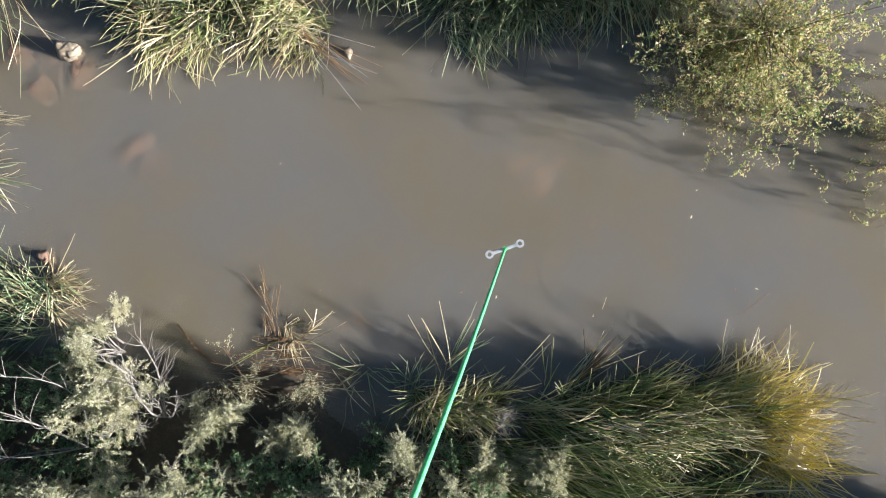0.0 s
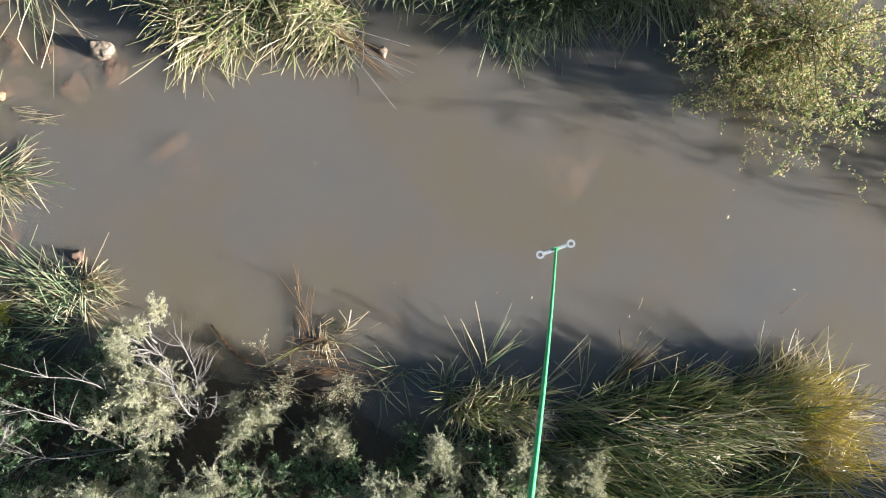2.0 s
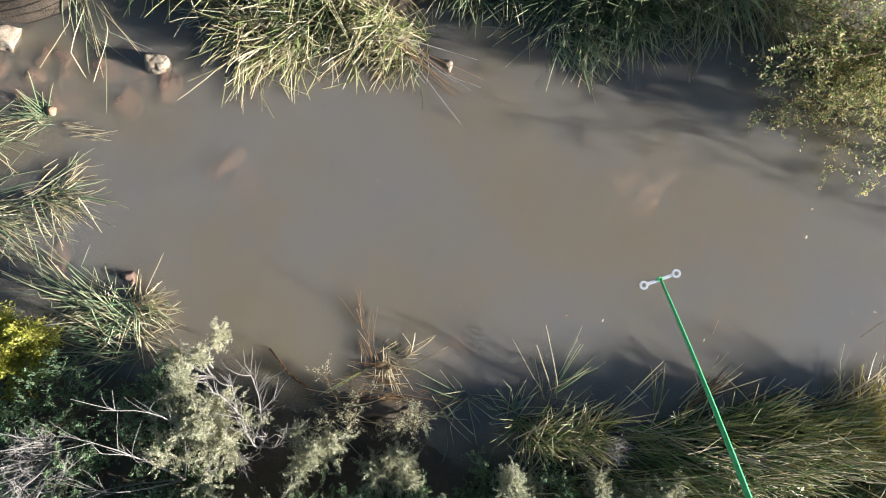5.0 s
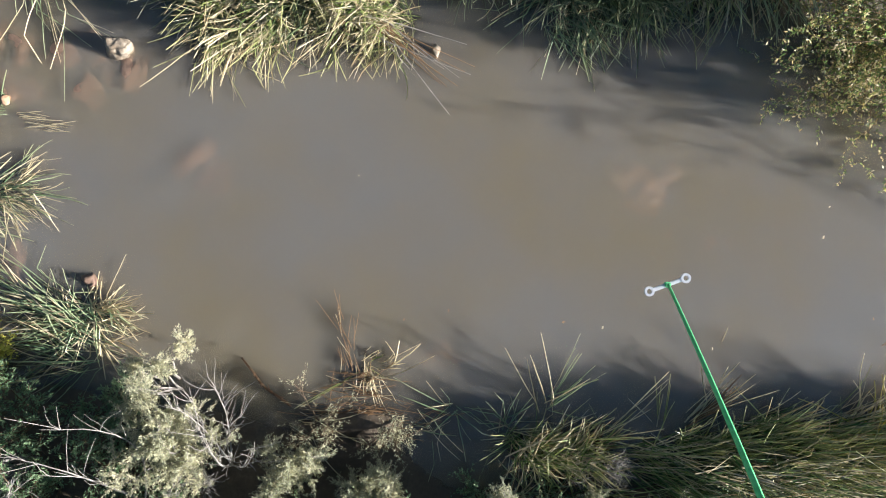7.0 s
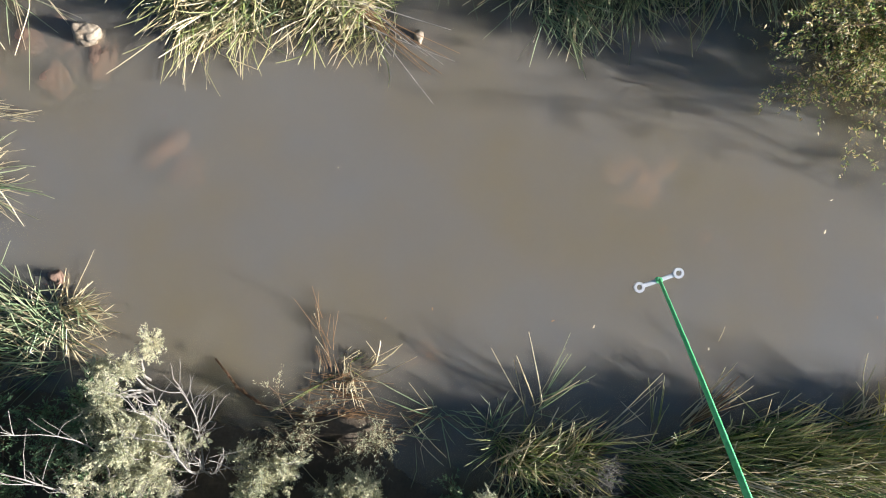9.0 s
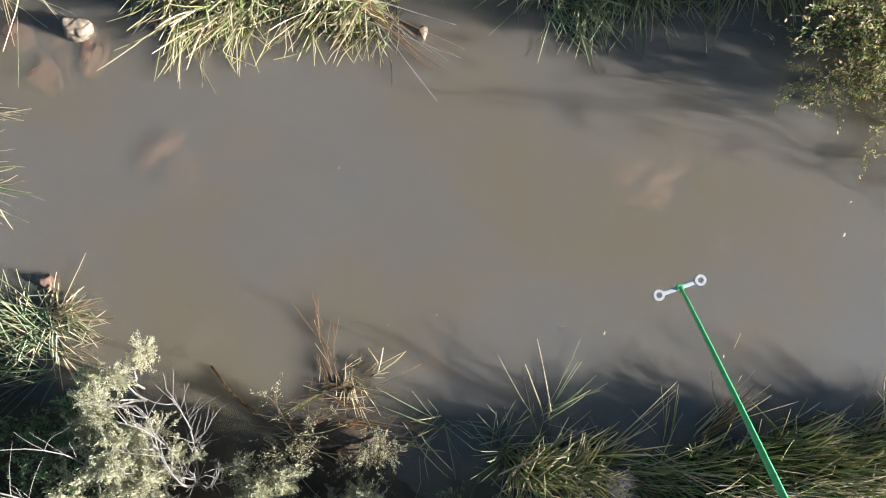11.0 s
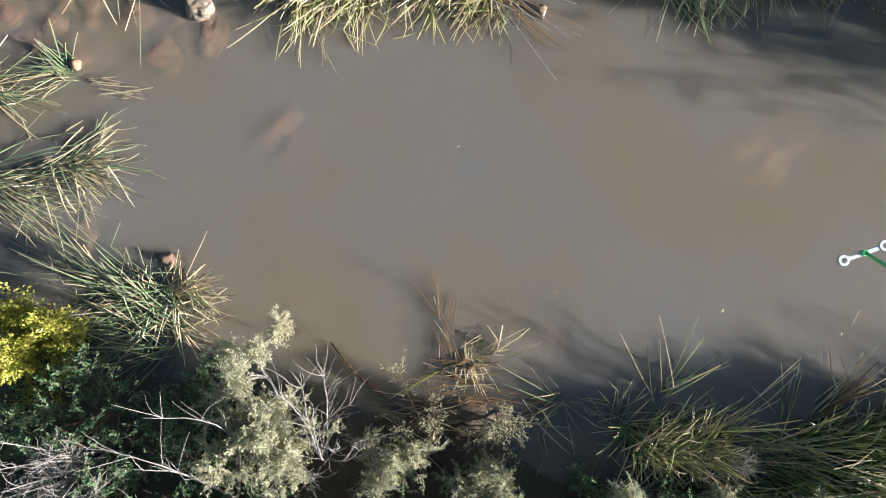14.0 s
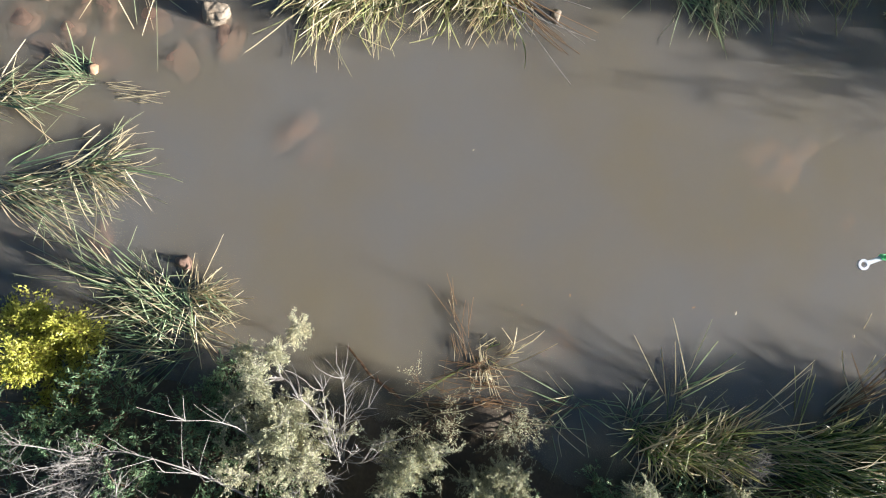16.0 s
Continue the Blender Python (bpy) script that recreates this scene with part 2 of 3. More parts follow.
def leaves(points, dirs, length, width, spread=0.5):
    """Folded leaves, one at each point, pointing roughly along dirs."""
    n = len(points)
    d = dirs + rng.normal(0, spread, (n, 3))
    d /= np.linalg.norm(d, axis=1)[:, None] + 1e-9
    s = np.cross(d, rng.normal(0, 1, (n, 3)))
    s /= np.linalg.norm(s, axis=1)[:, None] + 1e-9
    up = np.cross(s, d)
    ln = (length * rng.uniform(0.6, 1.3, n))[:, None]
    w = (width * rng.uniform(0.7, 1.3, n))[:, None]
    mid = points + d * ln * 0.45 + up * w * 0.15
    verts = np.stack([points, mid - s * w / 2, points + d * ln, mid + s * w / 2], 1).reshape(-1, 3)
    k = np.arange(n) * 4
    f = np.concatenate([np.stack([k, k + 1, k + 2], 1), np.stack([k, k + 2, k + 3], 1)])
    return verts, f.tolist()


# ---- bed, banks and water ----
def logistic(v):
    return 0.5 + 0.5 * math.tanh(v / 2)


def top_edge(x):
    return 3.8 + 0.16 * math.sin(x * 1.1 + 1) + 0.08 * math.sin(x * 2.7) + 0.5 * logistic((x - 4.0) * 1.6) - 2.0 * logistic((x - 8.3) * 5)


def bottom_edge(x):
    return -2.2 - 0.75 * logistic((x + 1.2) * 2.5) + 0.14 * math.sin(x * 1.3) + 0.07 * math.sin(x * 3.1 + 2) + 0.75 * logistic(-(x + 4.9) * 2.2) - 2.6 * logistic((x - 5.2) * 2.4) + 1.9 * logistic((x - 7.3) * 4)


def ground_height(x, y):
    top, low = top_edge(x), bottom_edge(x)
    far = min(y - low, top - y)
    depth = 0.62 - 0.3 * logistic(-(x + 6.3) * 1.3)
    if far > 0:
        h = -depth * (1 - math.exp(-far / 0.4))
    else:
        h = 0.55 * (1 - math.exp(far / 1.2))
    h += 0.42 * math.exp(-((x + 2.3) / 0.9) ** 2 - ((y + 1.95) / 0.28) ** 2) if h < -0.05 else 0.0
    near = 1.0 if abs(x) < 20 and abs(y) < 20 else 0.3
    h += near * 0.07 * noise.noise((x * 1.3, y * 1.3, 0)) + near * 0.012 * noise.noise((x * 4.1, y * 4.1, 3))
    return h


def axis(lo, hi, step, far):
    a = list(np.arange(lo, hi + step / 2, step))
    g, out = step, []
    e = a[-1]
    while e < far:
        g *= 1.6
        e += g
        out.append(e)
    g, pre = step, []
    e = a[0]
    while e > -far:
        g *= 1.6
        e -= g
        pre.append(e)
    return pre[::-1] + a + out


gx, gy = axis(-11, 9, 0.14, 1500), axis(-6.5, 6.5, 0.14, 1500)
gv = [(x, y, ground_height(x, y)) for y in gy for x in gx]
nx = len(gx)
gf = [(j * nx + i, j * nx + i + 1, (j + 1) * nx + i + 1, (j + 1) * nx + i) for j in range(len(gy) - 1) for i in range(nx - 1)]
tagged(mesh_object("ground", gv, gf, M_MUD, True), "dark muddy stream bed and low earth banks", "ground", kind="structure")

wx, wy = axis(-10, 8, 0.3, 900), [-9.0, -6.0] + list(np.arange(-4.5, 5.6, 0.3)) + [7.0, 9.0]
def sheet(k, z):
    v = [(x, y, z if k == 0 else z + 0.006 * noise.noise((x * 0.7, y * 0.7, k * 5.0))) for y in wy for x in wx]
    c = len(wx)
    return v, [(jj * c + ii, jj * c + ii + 1, (jj + 1) * c + ii + 1, (jj + 1) * c + ii) for jj in range(len(wy) - 1) for ii in range(c - 1)]


water = mesh_object("water", *sheet(0, 0.0), M_WATER, True)
tagged(water, "still grey-brown silty stream water, nearly opaque", "water", kind="structure")
for k, z in enumerate((-0.02, -0.045, -0.075, -0.11, -0.155, -0.21)):
    part("silt_layer", sheet(k + 1, z), M_SILT, water, "suspended grey-brown silt in the water", smooth=True)


# ---- rocks ----
def rock(name, at, size, label, material, seed, group="", rough=0.18, turn=0, facets=7):
    bm = bmesh.new()
    bmesh.ops.create_icosphere(bm, subdivisions=4, radius=0.5)
    local = random.Random(seed)
    planes = []
    for _ in range(facets):
        n = Vector((local.gauss(0, 1), local.gauss(0, 1), local.gauss(0, 0.8))).normalized()
        planes.append((n, local.uniform(0.26, 0.4)))
    for v in bm.verts:
        c = v.co.copy()
        for n, d in planes:
            over = c.dot(n) - d
            if over > 0:
                c -= n * over * 0.92
        c *= 1 + rough * 1.4 * noise.noise(c * 2.4 + Vector((seed * 3.7, 0, 0))) + rough * 0.4 * noise.noise(c * 7 + Vector((0, seed, 0)))
        v.co = Vector((c.x * size[0], c.y * size[1], c.z * size[2])) * 1.2
    me = bpy.data.meshes.new(name)
    bm.to_mesh(me)
    bm.free()
    me.materials.append(material)
    me.polygons.foreach_set("use_smooth", [True] * len(me.polygons))
    ob = new(name, me)
    ob.matrix_world = pose(*at, 0, 0, turn)
    return tagged(ob, label, "rock", group)


rock("boulder", (-5.6, 2.98, -0.02), (0.3, 0.36, 0.34), "pale cream angular boulder half out of the water by the reeds", M_PALE, 1, rough=0.25, turn=20)
rock("boulder", (-7.78, 3.36, -0.02), (0.5, 0.42, 0.34), "pale tan flat-topped boulder at the water's edge", M_PALE, 2, rough=0.22)
rock("boulder", (-1.42, 2.93, -0.01), (0.13, 0.15, 0.14), "small pinkish rock at the foot of leaning reeds", M_PALE, 5, facets=3)
SUNKEN = [(-8.1, 2.87, 0.5, 0.45), (-7.55, 2.86, 0.46, 0.4), (-7.75, 2.55, 0.4, 0.42), (-7.18, 2.4, 0.5, 0.55), (-6.98, 2.98, 0.4, 0.36),
          (-6.45, 2.96, 0.55, 0.4), (-7.3, 3.15, 0.4, 0.3), (-5.6, 2.72, 0.5, 0.4), (-6.1, 2.45, 0.36, 0.4), (-6.0, 3.05, 0.5, 0.4),
          (-7.1, 0.16, 0.36, 0.4), (-4.74, 1.57, 0.55, 0.34), (-4.45, 1.32, 0.42, 0.44)]
for k, (x, y, sx, sy) in enumerate(SUNKEN):
    rock("sunken_rock", (x, y, -0.14 if x < -5 else -0.15), (sx * 1.25, sy * 1.25, 0.19), "rounded brown rock lying under silty water", M_ROCK, 10 + k, "sunken rocks", 0.28, k * 37, 2)


def shoal(x, y, rx, ry, top, seed):
    """A low hump of silt on the bed, its uneven crest showing dimly through the water."""
    n, verts = 44, []
    for j in range(n):
        for i in range(n):
            u, v = 2 * i / (n - 1) - 1, 2 * j / (n - 1) - 1
            lump = noise.fractal((u * 2.1 + seed, v * 2.1, seed * 0.7), 0.9, 2.0, 4)
            verts.append((u * rx * 1.6, v * ry * 1.6, top - 0.1 * (u * u + v * v) + 0.036 * lump))
    faces = [(j * n + i, j * n + i + 1, (j + 1) * n + i + 1, (j + 1) * n + i) for j in range(n - 1) for i in range(n - 1)]
    ob = mesh_object("sandbar", verts, faces, M_SAND, True)
    ob.location = (x, y, 0)
    tagged(ob, "uneven tan silt hump under silty water", "sandbar", "sandbars")


# The last hump stands in for a cloud of stirred-up mud.
for k, spot in enumerate([(1.42, 1.15, 0.5, 0.4, -0.085), (1.92, 0.45, 0.5, 0.45, -0.11), (3.0, 0.15, 0.8, 0.5, -0.14), (-1.4, -1.08, 0.45, 0.28, -0.1)]):
    shoal(*spot, 3.3 + 2.1 * k)
rock("boulder", (-6.0, -0.12, -0.04), (0.2, 0.18, 0.18), "small tan rock at the tip of a reed clump", M_ROCK, 34)
rock("boulder", (-7.12, 2.27, -0.02), (0.12, 0.14, 0.12), "small tan stone breaking the water", M_SAND, 35)


# ---- reeds ----
def reed_clump(label, patch, count, az, az_spread, elev, length, bend, material, width=0.0145, dry=0.25, singles=60, per_tuft=16, wob=0.04, name="reed_clump", base_z=None, kink=0.32, group="reed clumps"):
    """patch: centre x, y, half-lengths along and across, turn. az, az_spread, elev (mean, spread): degrees."""
    cx, cy, rx, ry, turn = patch
    reseed(cx, cy)
    t = math.radians(turn)
    root = thing(name, (cx, cy, 0), label, "reeds", group)
    fresh, straw, solo = [], [], []
    tufts = []
    for _ in range(max(1, (count + singles) // per_tuft)):
        r, q = math.sqrt(rng.random()), rng.uniform(0, 2 * math.pi)
        u, v = rx * r * math.cos(q), ry * r * math.sin(q)
        x, y = u * math.cos(t) - v * math.sin(t), u * math.sin(t) + v * math.cos(t)
        a = az + rng.normal(0, az_spread * 0.85)
        tufts.append((x, y, a, elev[0] + rng.normal(0, elev[1] * 0.7), rng.uniform(0.75, 1.15), dry * rng.uniform(0.3, 1.7)))
    for i in range(count + singles):
        x, y, a, el, grown, dryness = tufts[rng.integers(len(tufts))]
        x, y = x + rng.normal(0, 0.06), y + rng.normal(0, 0.06)
        z = max(ground_height(cx + x, cy + y), -0.04) if base_z is None else base_z
        path = blade_path((x, y, z), a + rng.normal(0, az_spread * 0.65), min(el + rng.normal(0, elev[1] * 0.7), 86), length * grown * rng.uniform(0.55, 1.15), bend * rng.uniform(0.15, 1.5), wob=wob, kink=kink)
        g = (path, width * rng.uniform(0.6, 1.35))
        is_dry = rng.random() < dryness
        if i >= count:
            solo.append((g, is_dry))
        elif is_dry:
            straw.append(g)
        else:
            fresh.append(g)
    if fresh:
        blade_part("tuft", *zip(*fresh), material, root, kind="stuff")
    if straw:
        blade_part("dry_tuft", *zip(*straw), M_STRAW, root, "dry straw-coloured blades", kind="stuff")
    for (path, w), is_dry in solo:
        blade_part("blade", [path], [w], M_STRAW if is_dry else material, root)
    return root


# far bank, from upstream down
reed_clump("sparse dry reeds trailing over dark water", (-6.8, 3.95, 0.5, 0.2, 0), 4, 300, 16, (28, 10), 1.25, 50, M_SAGE, width=0.011, dry=0.45, singles=14, per_tuft=4)
reed_clump("thick pale green and straw reeds drooping into the stream", (-3.55, 3.65, 0.8, 0.33, -10), 520, 198, 32, (26, 14), 1.1, 50, M_GREEN, width=0.0118, dry=0.62, singles=170, wob=0.15, per_tuft=6)
reed_clump("long straw blades hanging to the water", (-4.05, 3.2, 0.45, 0.15, -10), 10, 265, 30, (26, 12), 0.9, 60, M_GREEN, width=0.0118, dry=0.55, singles=46, per_tuft=6)
reed_clump("tangled bright straw lying on the drooping tuft", (-3.85, 3.35, 0.5, 0.26, -8), 130, 205, 70, (6, 10), 0.5, 12, M_GREEN, width=0.0118, dry=0.6, singles=60, kink=0.6, per_tuft=3, base_z=0.42)
reed_clump("tangled straw lying on the bowed tuft", (-2.35, 3.25, 0.4, 0.18, -20), 90, 205, 70, (6, 10), 0.45, 12, M_GREEN, width=0.0118, dry=0.6, singles=40, kink=0.6, per_tuft=3, base_z=0.4)
reed_clump("pale straw-green reed tuft bowed over the water", (-2.1, 3.45, 0.5, 0.22, -25), 200, 190, 36, (26, 14), 0.95, 50, M_GREEN, width=0.0118, dry=0.58, singles=110, wob=0.15, per_tuft=6)
reed_clump("few long dry blades hanging to the water", (-2.6, 3.15, 0.5, 0.12, -10), 4, 258, 28, (24, 12), 0.75, 60, M_GREEN, width=0.0118, dry=0.5, singles=26, per_tuft=4)
reed_clump("dense yellow-green reeds on the far bank", (-3.3, 4.4, 1.4, 0.45, 0), 480, 215, 40, (44, 16), 1.1, 60, M_GREEN, dry=0.3)
# Shade on these reeds is put into their colour.
reed_clump("reeds behind the drooping tufts, coloured dark for shade", (-0.75, 4.25, 0.8, 0.4, 0), 300, 262, 60, (52, 14), 0.7, 60, M_SHADE, dry=0.05, singles=30, per_tuft=8)
reed_clump("sparse cool green blades over the dark growth", (-0.75, 4.2, 0.8, 0.35, 0), 60, 262, 60, (46, 16), 0.7, 60, M_SAGE, dry=0.1, singles=60, per_tuft=5)
reed_clump("green reeds hanging over shaded water", (0.75, 3.9, 0.75, 0.45, 0), 400, 262, 48, (44, 18), 1.0, 75, M_SAGE, width=0.0125, dry=0.2, singles=90, per_tuft=7)
reed_clump("dark green reeds at the shaded bank", (1.7, 4.1, 0.5, 0.4, 0), 190, 262, 40, (50, 16), 0.95, 75, M_GREEN, dry=0.3)
reed_clump("sparse blades trailing into dark water", (0.3, 3.4, 0.4, 0.15, 0), 16, 280, 28, (34, 14), 0.9, 60, M_SAGE, dry=0.2, singles=36, per_tuft=6)
# Two hidden dark clumps added to throw shade upstream.
reed_clump("dense shade-dark reeds added behind the hanging reeds", (0.95, 3.95, 0.75, 0.3, 0), 520, 250, 70, (64, 14), 1.1, 40, M_SHADE, dry=0.03, singles=20)
reed_clump("dense shade-dark reeds added unseen under the drooping tufts", (-3.75, 3.62, 0.85, 0.35, -8), 620, 200, 70, (52, 16), 0.8, 40, M_SHADE, dry=0.03, singles=20)
# Coloured dark so that this stretch of bank looks shaded.
reed_clump("reeds back from the water, coloured dark for shade", (-5.7, 4.75, 1.3, 0.4, 0), 420, 255, 50, (55, 16), 1.0, 70, M_SHADE, dry=0.12)
reed_clump("dark reeds under the willow", (3.0, 4.15, 0.6, 0.4, 0), 300, 258, 38, (50, 16), 1.1, 70, M_SAGE, dry=0.25)
# clumps standing in the stream
reed_clump("small green reed tuft with trailing dry blades", (-7.2, 2.2, 0.1, 0.06, 0), 14, 168, 34, (18, 8), 0.62, 22, M_SAGE, dry=0.15, singles=34, per_tuft=8)
reed_clump("flattened pale reeds lying along the water", (-8.45, 1.95, 0.45, 0.16, 0), 20, 6, 26, (15, 10), 0.9, 26, M_SAGE, dry=0.45, singles=44, per_tuft=7)
reed_clump("few dry blades lying on the water", (-6.95, 2.03, 0.16, 0.1, -10), 0, -9, 5, (6, 3), 0.7, 14, M_STRAW, dry=0.8, singles=14, per_tuft=3, kink=0, wob=0.02)
reed_clump("spreading straw-green reed clump in the shallows", (-7.25, 1.06, 0.2, 0.12, -8), 24, -14, 26, (20, 11), 0.85, 34, M_SAGE, dry=0.45, singles=64, per_tuft=6, wob=0.1)
reed_clump("long pale reeds trailing over the shallows", (-8.2, 0.85, 0.35, 0.2, -8), 30, -22, 18, (15, 9), 1.25, 24, M_SAGE, dry=0.45, singles=60, per_tuft=6, wob=0.08)
reed_clump("large tangled green reed clump with dry tips", (-6.1, -0.85, 0.42, 0.5, 10), 70, 178, 36, (22, 10), 0.95, 34, M_SAGE, dry=0.25, singles=120, wob=0.08, per_tuft=5)
reed_clump("long green blades arching upstream", (-6.55, -0.4, 0.2, 0.16, 0), 0, 164, 17, (18, 8), 1.25, 30, M_SAGE, dry=0.3, singles=30, per_tuft=4)
reed_clump("dry straw reeds fanning out over the water", (-5.9, -0.6, 0.18, 0.45, 0), 50, -3, 40, (24, 12), 0.62, 34, M_SAGE, dry=0.8, singles=60, per_tuft=7)
# near bank
reed_clump("broken straw reed tuft drooping into the water", (-2.3, -1.22, 0.07, 0.05, 0), 0, -84, 14, (30, 12), 0.5, 60, M_STRAW, width=0.013, dry=0.7, singles=26, kink=0.4, per_tuft=3, wob=0.06)
reed_clump("short broken straw blades beside the tuft", (-2.3, -1.2, 0.08, 0.06, 0), 0, 6, 24, (18, 8), 0.42, 30, M_GREEN, width=0.013, dry=0.7, singles=13, kink=0.4, per_tuft=2, wob=0.06)
reed_clump("long olive reed fallen across the water", (-2.42, -1.28, 0.03, 0.02, 0), 0, 214, 3, (8, 3), 0.85, 8, M_GREEN, width=0.014, dry=0.1, singles=2, kink=0, per_tuft=2, wob=0.01)
reed_clump("two long dry blades leaning out over the water", (-2.15, -1.25, 0.06, 0.06, 0), 0, 28, 16, (24, 8), 0.75, 18, M_STRAW, dry=0.7, singles=6, per_tuft=2)
reed_clump("star-shaped tuft of few cool green reeds in dark water", (-1.15, -1.8, 0.05, 0.04, 0), 0, 40, 150, (48, 14), 0.8, 60, M_SAGE, width=0.01344, dry=0.25, singles=14, kink=0.5, per_tuft=2, wob=0.035)
reed_clump("two short broken green reeds in dark water", (-1.5, -2.02, 0.16, 0.05, 0), 0, 10, 60, (44, 10), 0.6, 30, M_SAGE, width=0.01254, dry=0.3, singles=7, kink=0.6, per_tuft=2, wob=0.035)
reed_clump("upright broken reeds at the end of a low tangle", (-0.5, -2.1, 0.1, 0.1, 0), 0, 75, 50, (40, 14), 0.65, 40, M_SAGE, width=0.01254, dry=0.45, singles=20, kink=0.6, per_tuft=3, wob=0.035)
reed_clump("loose green reed tuft reaching over the water", (0.1, -1.75, 0.1, 0.08, 0), 0, 52, 26, (32, 10), 1.1, 16, M_SAGE, width=0.01254, dry=0.35, singles=16, kink=0.15, per_tuft=3, wob=0.035)
reed_clump("long leaning dry reed stalks over dark water", (0.5, -2.25, 0.4, 0.08, 0), 0, 38, 14, (36, 8), 1.15, 18, M_GREEN, width=0.01456, dry=0.7, singles=12, kink=0.2, per_tuft=2, wob=0.035)
reed_clump("tangled low reeds on the shaded bank", (0.1, -2.35, 0.65, 0.1, -8), 24, -8, 24, (34, 12), 1.05, 50, M_GREEN, width=0.01344, dry=0.5, singles=60, kink=0.5, per_tuft=5, wob=0.035)
# Extra low reeds added to darken the water upstream with their shadow.
reed_clump("dense reeds added under the tangle to cast shade", (0.25, -2.28, 0.75, 0.13, -6), 170, 10, 60, (64, 12), 0.6, 20, M_DARK, width=0.012, dry=0.25, singles=10)
reed_clump("pale broken reeds piled on the tangle", (0.1, -2.4, 0.55, 0.14, -6), 110, 0, 45, (6, 8), 0.55, 10, M_GREEN, dry=0.55, singles=70, kink=0.6, per_tuft=3, base_z=0.28)
reed_clump("brown broken reeds trampled into the bank", (0.1, -2.5, 0.7, 0.14, -6), 30, 10, 60, (20, 12), 0.7, 40, M_BROWN, width=0.01288, dry=0.1, singles=50, kink=0.5, per_tuft=4, wob=0.035)
reed_clump("green blades scattered over the shaded bank", (-0.2, -2.9, 0.7, 0.25, 0), 20, 20, 60, (30, 14), 0.8, 40, M_SAGE, width=0.01288, dry=0.2, singles=40, kink=0.4, per_tuft=5, wob=0.035)
reed_clump("bleached dry stems arching over the shrubs", (-3.3, -2.0, 0.2, 0.12, 0), 0, -8, 22, (30, 10), 1.0, 75, M_STRAW, width=0.01288, dry=0.5, singles=16, kink=0.2, per_tuft=4, wob=0.035)
reed_clump("three upright reed stalks in dark water", (1.58, -2.05, 0.05, 0.04, 0), 0, 112, 13, (28, 6), 0.95, 8, M_GREEN, width=0.01434, dry=0.6, singles=6, kink=0, per_tuft=2)
reed_clump("leaning bundle of dry pinkish reed stalks", (2.0, -1.95, 0.12, 0.04, 40), 2, 47, 7, (32, 8), 1.0, 14, M_BROWN, dry=0.75, singles=22, kink=0.15, per_tuft=6)
reed_clump("broad bed of dark green reeds combed flat along the bank", (2.3, -2.6, 1.3, 0.42, -5), 420, -8, 16, (44, 9), 1.42, 50, M_DARK, width=0.0125, dry=0.32, singles=260, per_tuft=8)
reed_clump("dark green reeds laid over the near bank", (1.4, -3.25, 1.4, 0.5, -8), 360, -14, 16, (41, 9), 1.35, 46, M_DARK, width=0.0125, dry=0.16, singles=160, per_tuft=8)
# Dark blades added to make the shaded gaps between the upper reeds.
reed_clump("dense shade-dark reeds added inside the reed bed", (2.9, -2.75, 1.5, 0.36, -3), 700, -6, 30, (44, 10), 0.75, 45, M_SHADE, dry=0.04, singles=20)
# Extra upright reeds added as a wall that shades the water beside the bed.
reed_clump("dense reeds added along the edge of the reed bed to cast shade", (3.15, -2.38, 1.4, 0.18, -4), 800, 14, 40, (64, 8), 0.8, 16, M_DARK, width=0.016, dry=0.1, singles=10)
reed_clump("broken reed tops lying over the reed bed", (3.0, -2.6, 1.2, 0.32, -5), 250, -6, 16, (4, 7), 0.6, 8, M_DARK, dry=0.6, singles=90, per_tuft=4, base_z=0.55)
# The same dark filler for the gaps beneath the golden fan.
reed_clump("dense shade-dark reeds added under the golden reeds", (4.35, -2.75, 0.4, 0.5, 8), 500, 0, 70, (56, 12), 0.5, 40, M_SHADE, dry=0.04, singles=20)
reed_clump("dry reeds at the outer edge of the reed bed", (3.5, -2.2, 1.1, 0.2, -5), 300, 12, 14, (40, 10), 1.0, 36, M_DARK, dry=0.4, singles=70, per_tuft=8)
reed_clump("sparse pale reeds standing out over the water", (4.25, -2.05, 0.4, 0.14, -10), 10, 52, 16, (42, 10), 0.95, 30, M_GREEN, dry=0.75, singles=36, per_tuft=4)
reed_clump("golden yellow reed fan at the end of the reed bed", (4.6, -2.7, 0.5, 0.65, 8), 850, 8, 42, (42, 12), 1.1, 44, M_GOLD, dry=0.42, singles=200, per_tuft=8, wob=0.1)
reed_clump("dark green reeds at the foot of the bank", (3.4, -3.7, 1.3, 0.4, 0), 360, -8, 25, (34, 12), 1.2, 40, M_DARK, dry=0.15)

reed_clump("dark reeds on the near bank downstream", (7.9, -4.6, 0.5, 0.6, -10), 600, 0, 90, (70, 12), 0.95, 30, M_SHADE, dry=0.1, singles=10)


# ---- shrubs and trees ----
def grow(start, heading, length, droop, n=7, wander=0.16):
    p, d = np.array(start, float), np.array(heading, float)
    d /= np.linalg.norm(d)
    pts = [p.copy()]
    for _ in range(n - 1):
        d = d + rng.normal(0, wander, 3) - np.array([0, 0, droop / n])
        d /= np.linalg.norm(d)
        p = p + d * length / (n - 1)
        pts.append(p.copy())
    return np.array(pts)


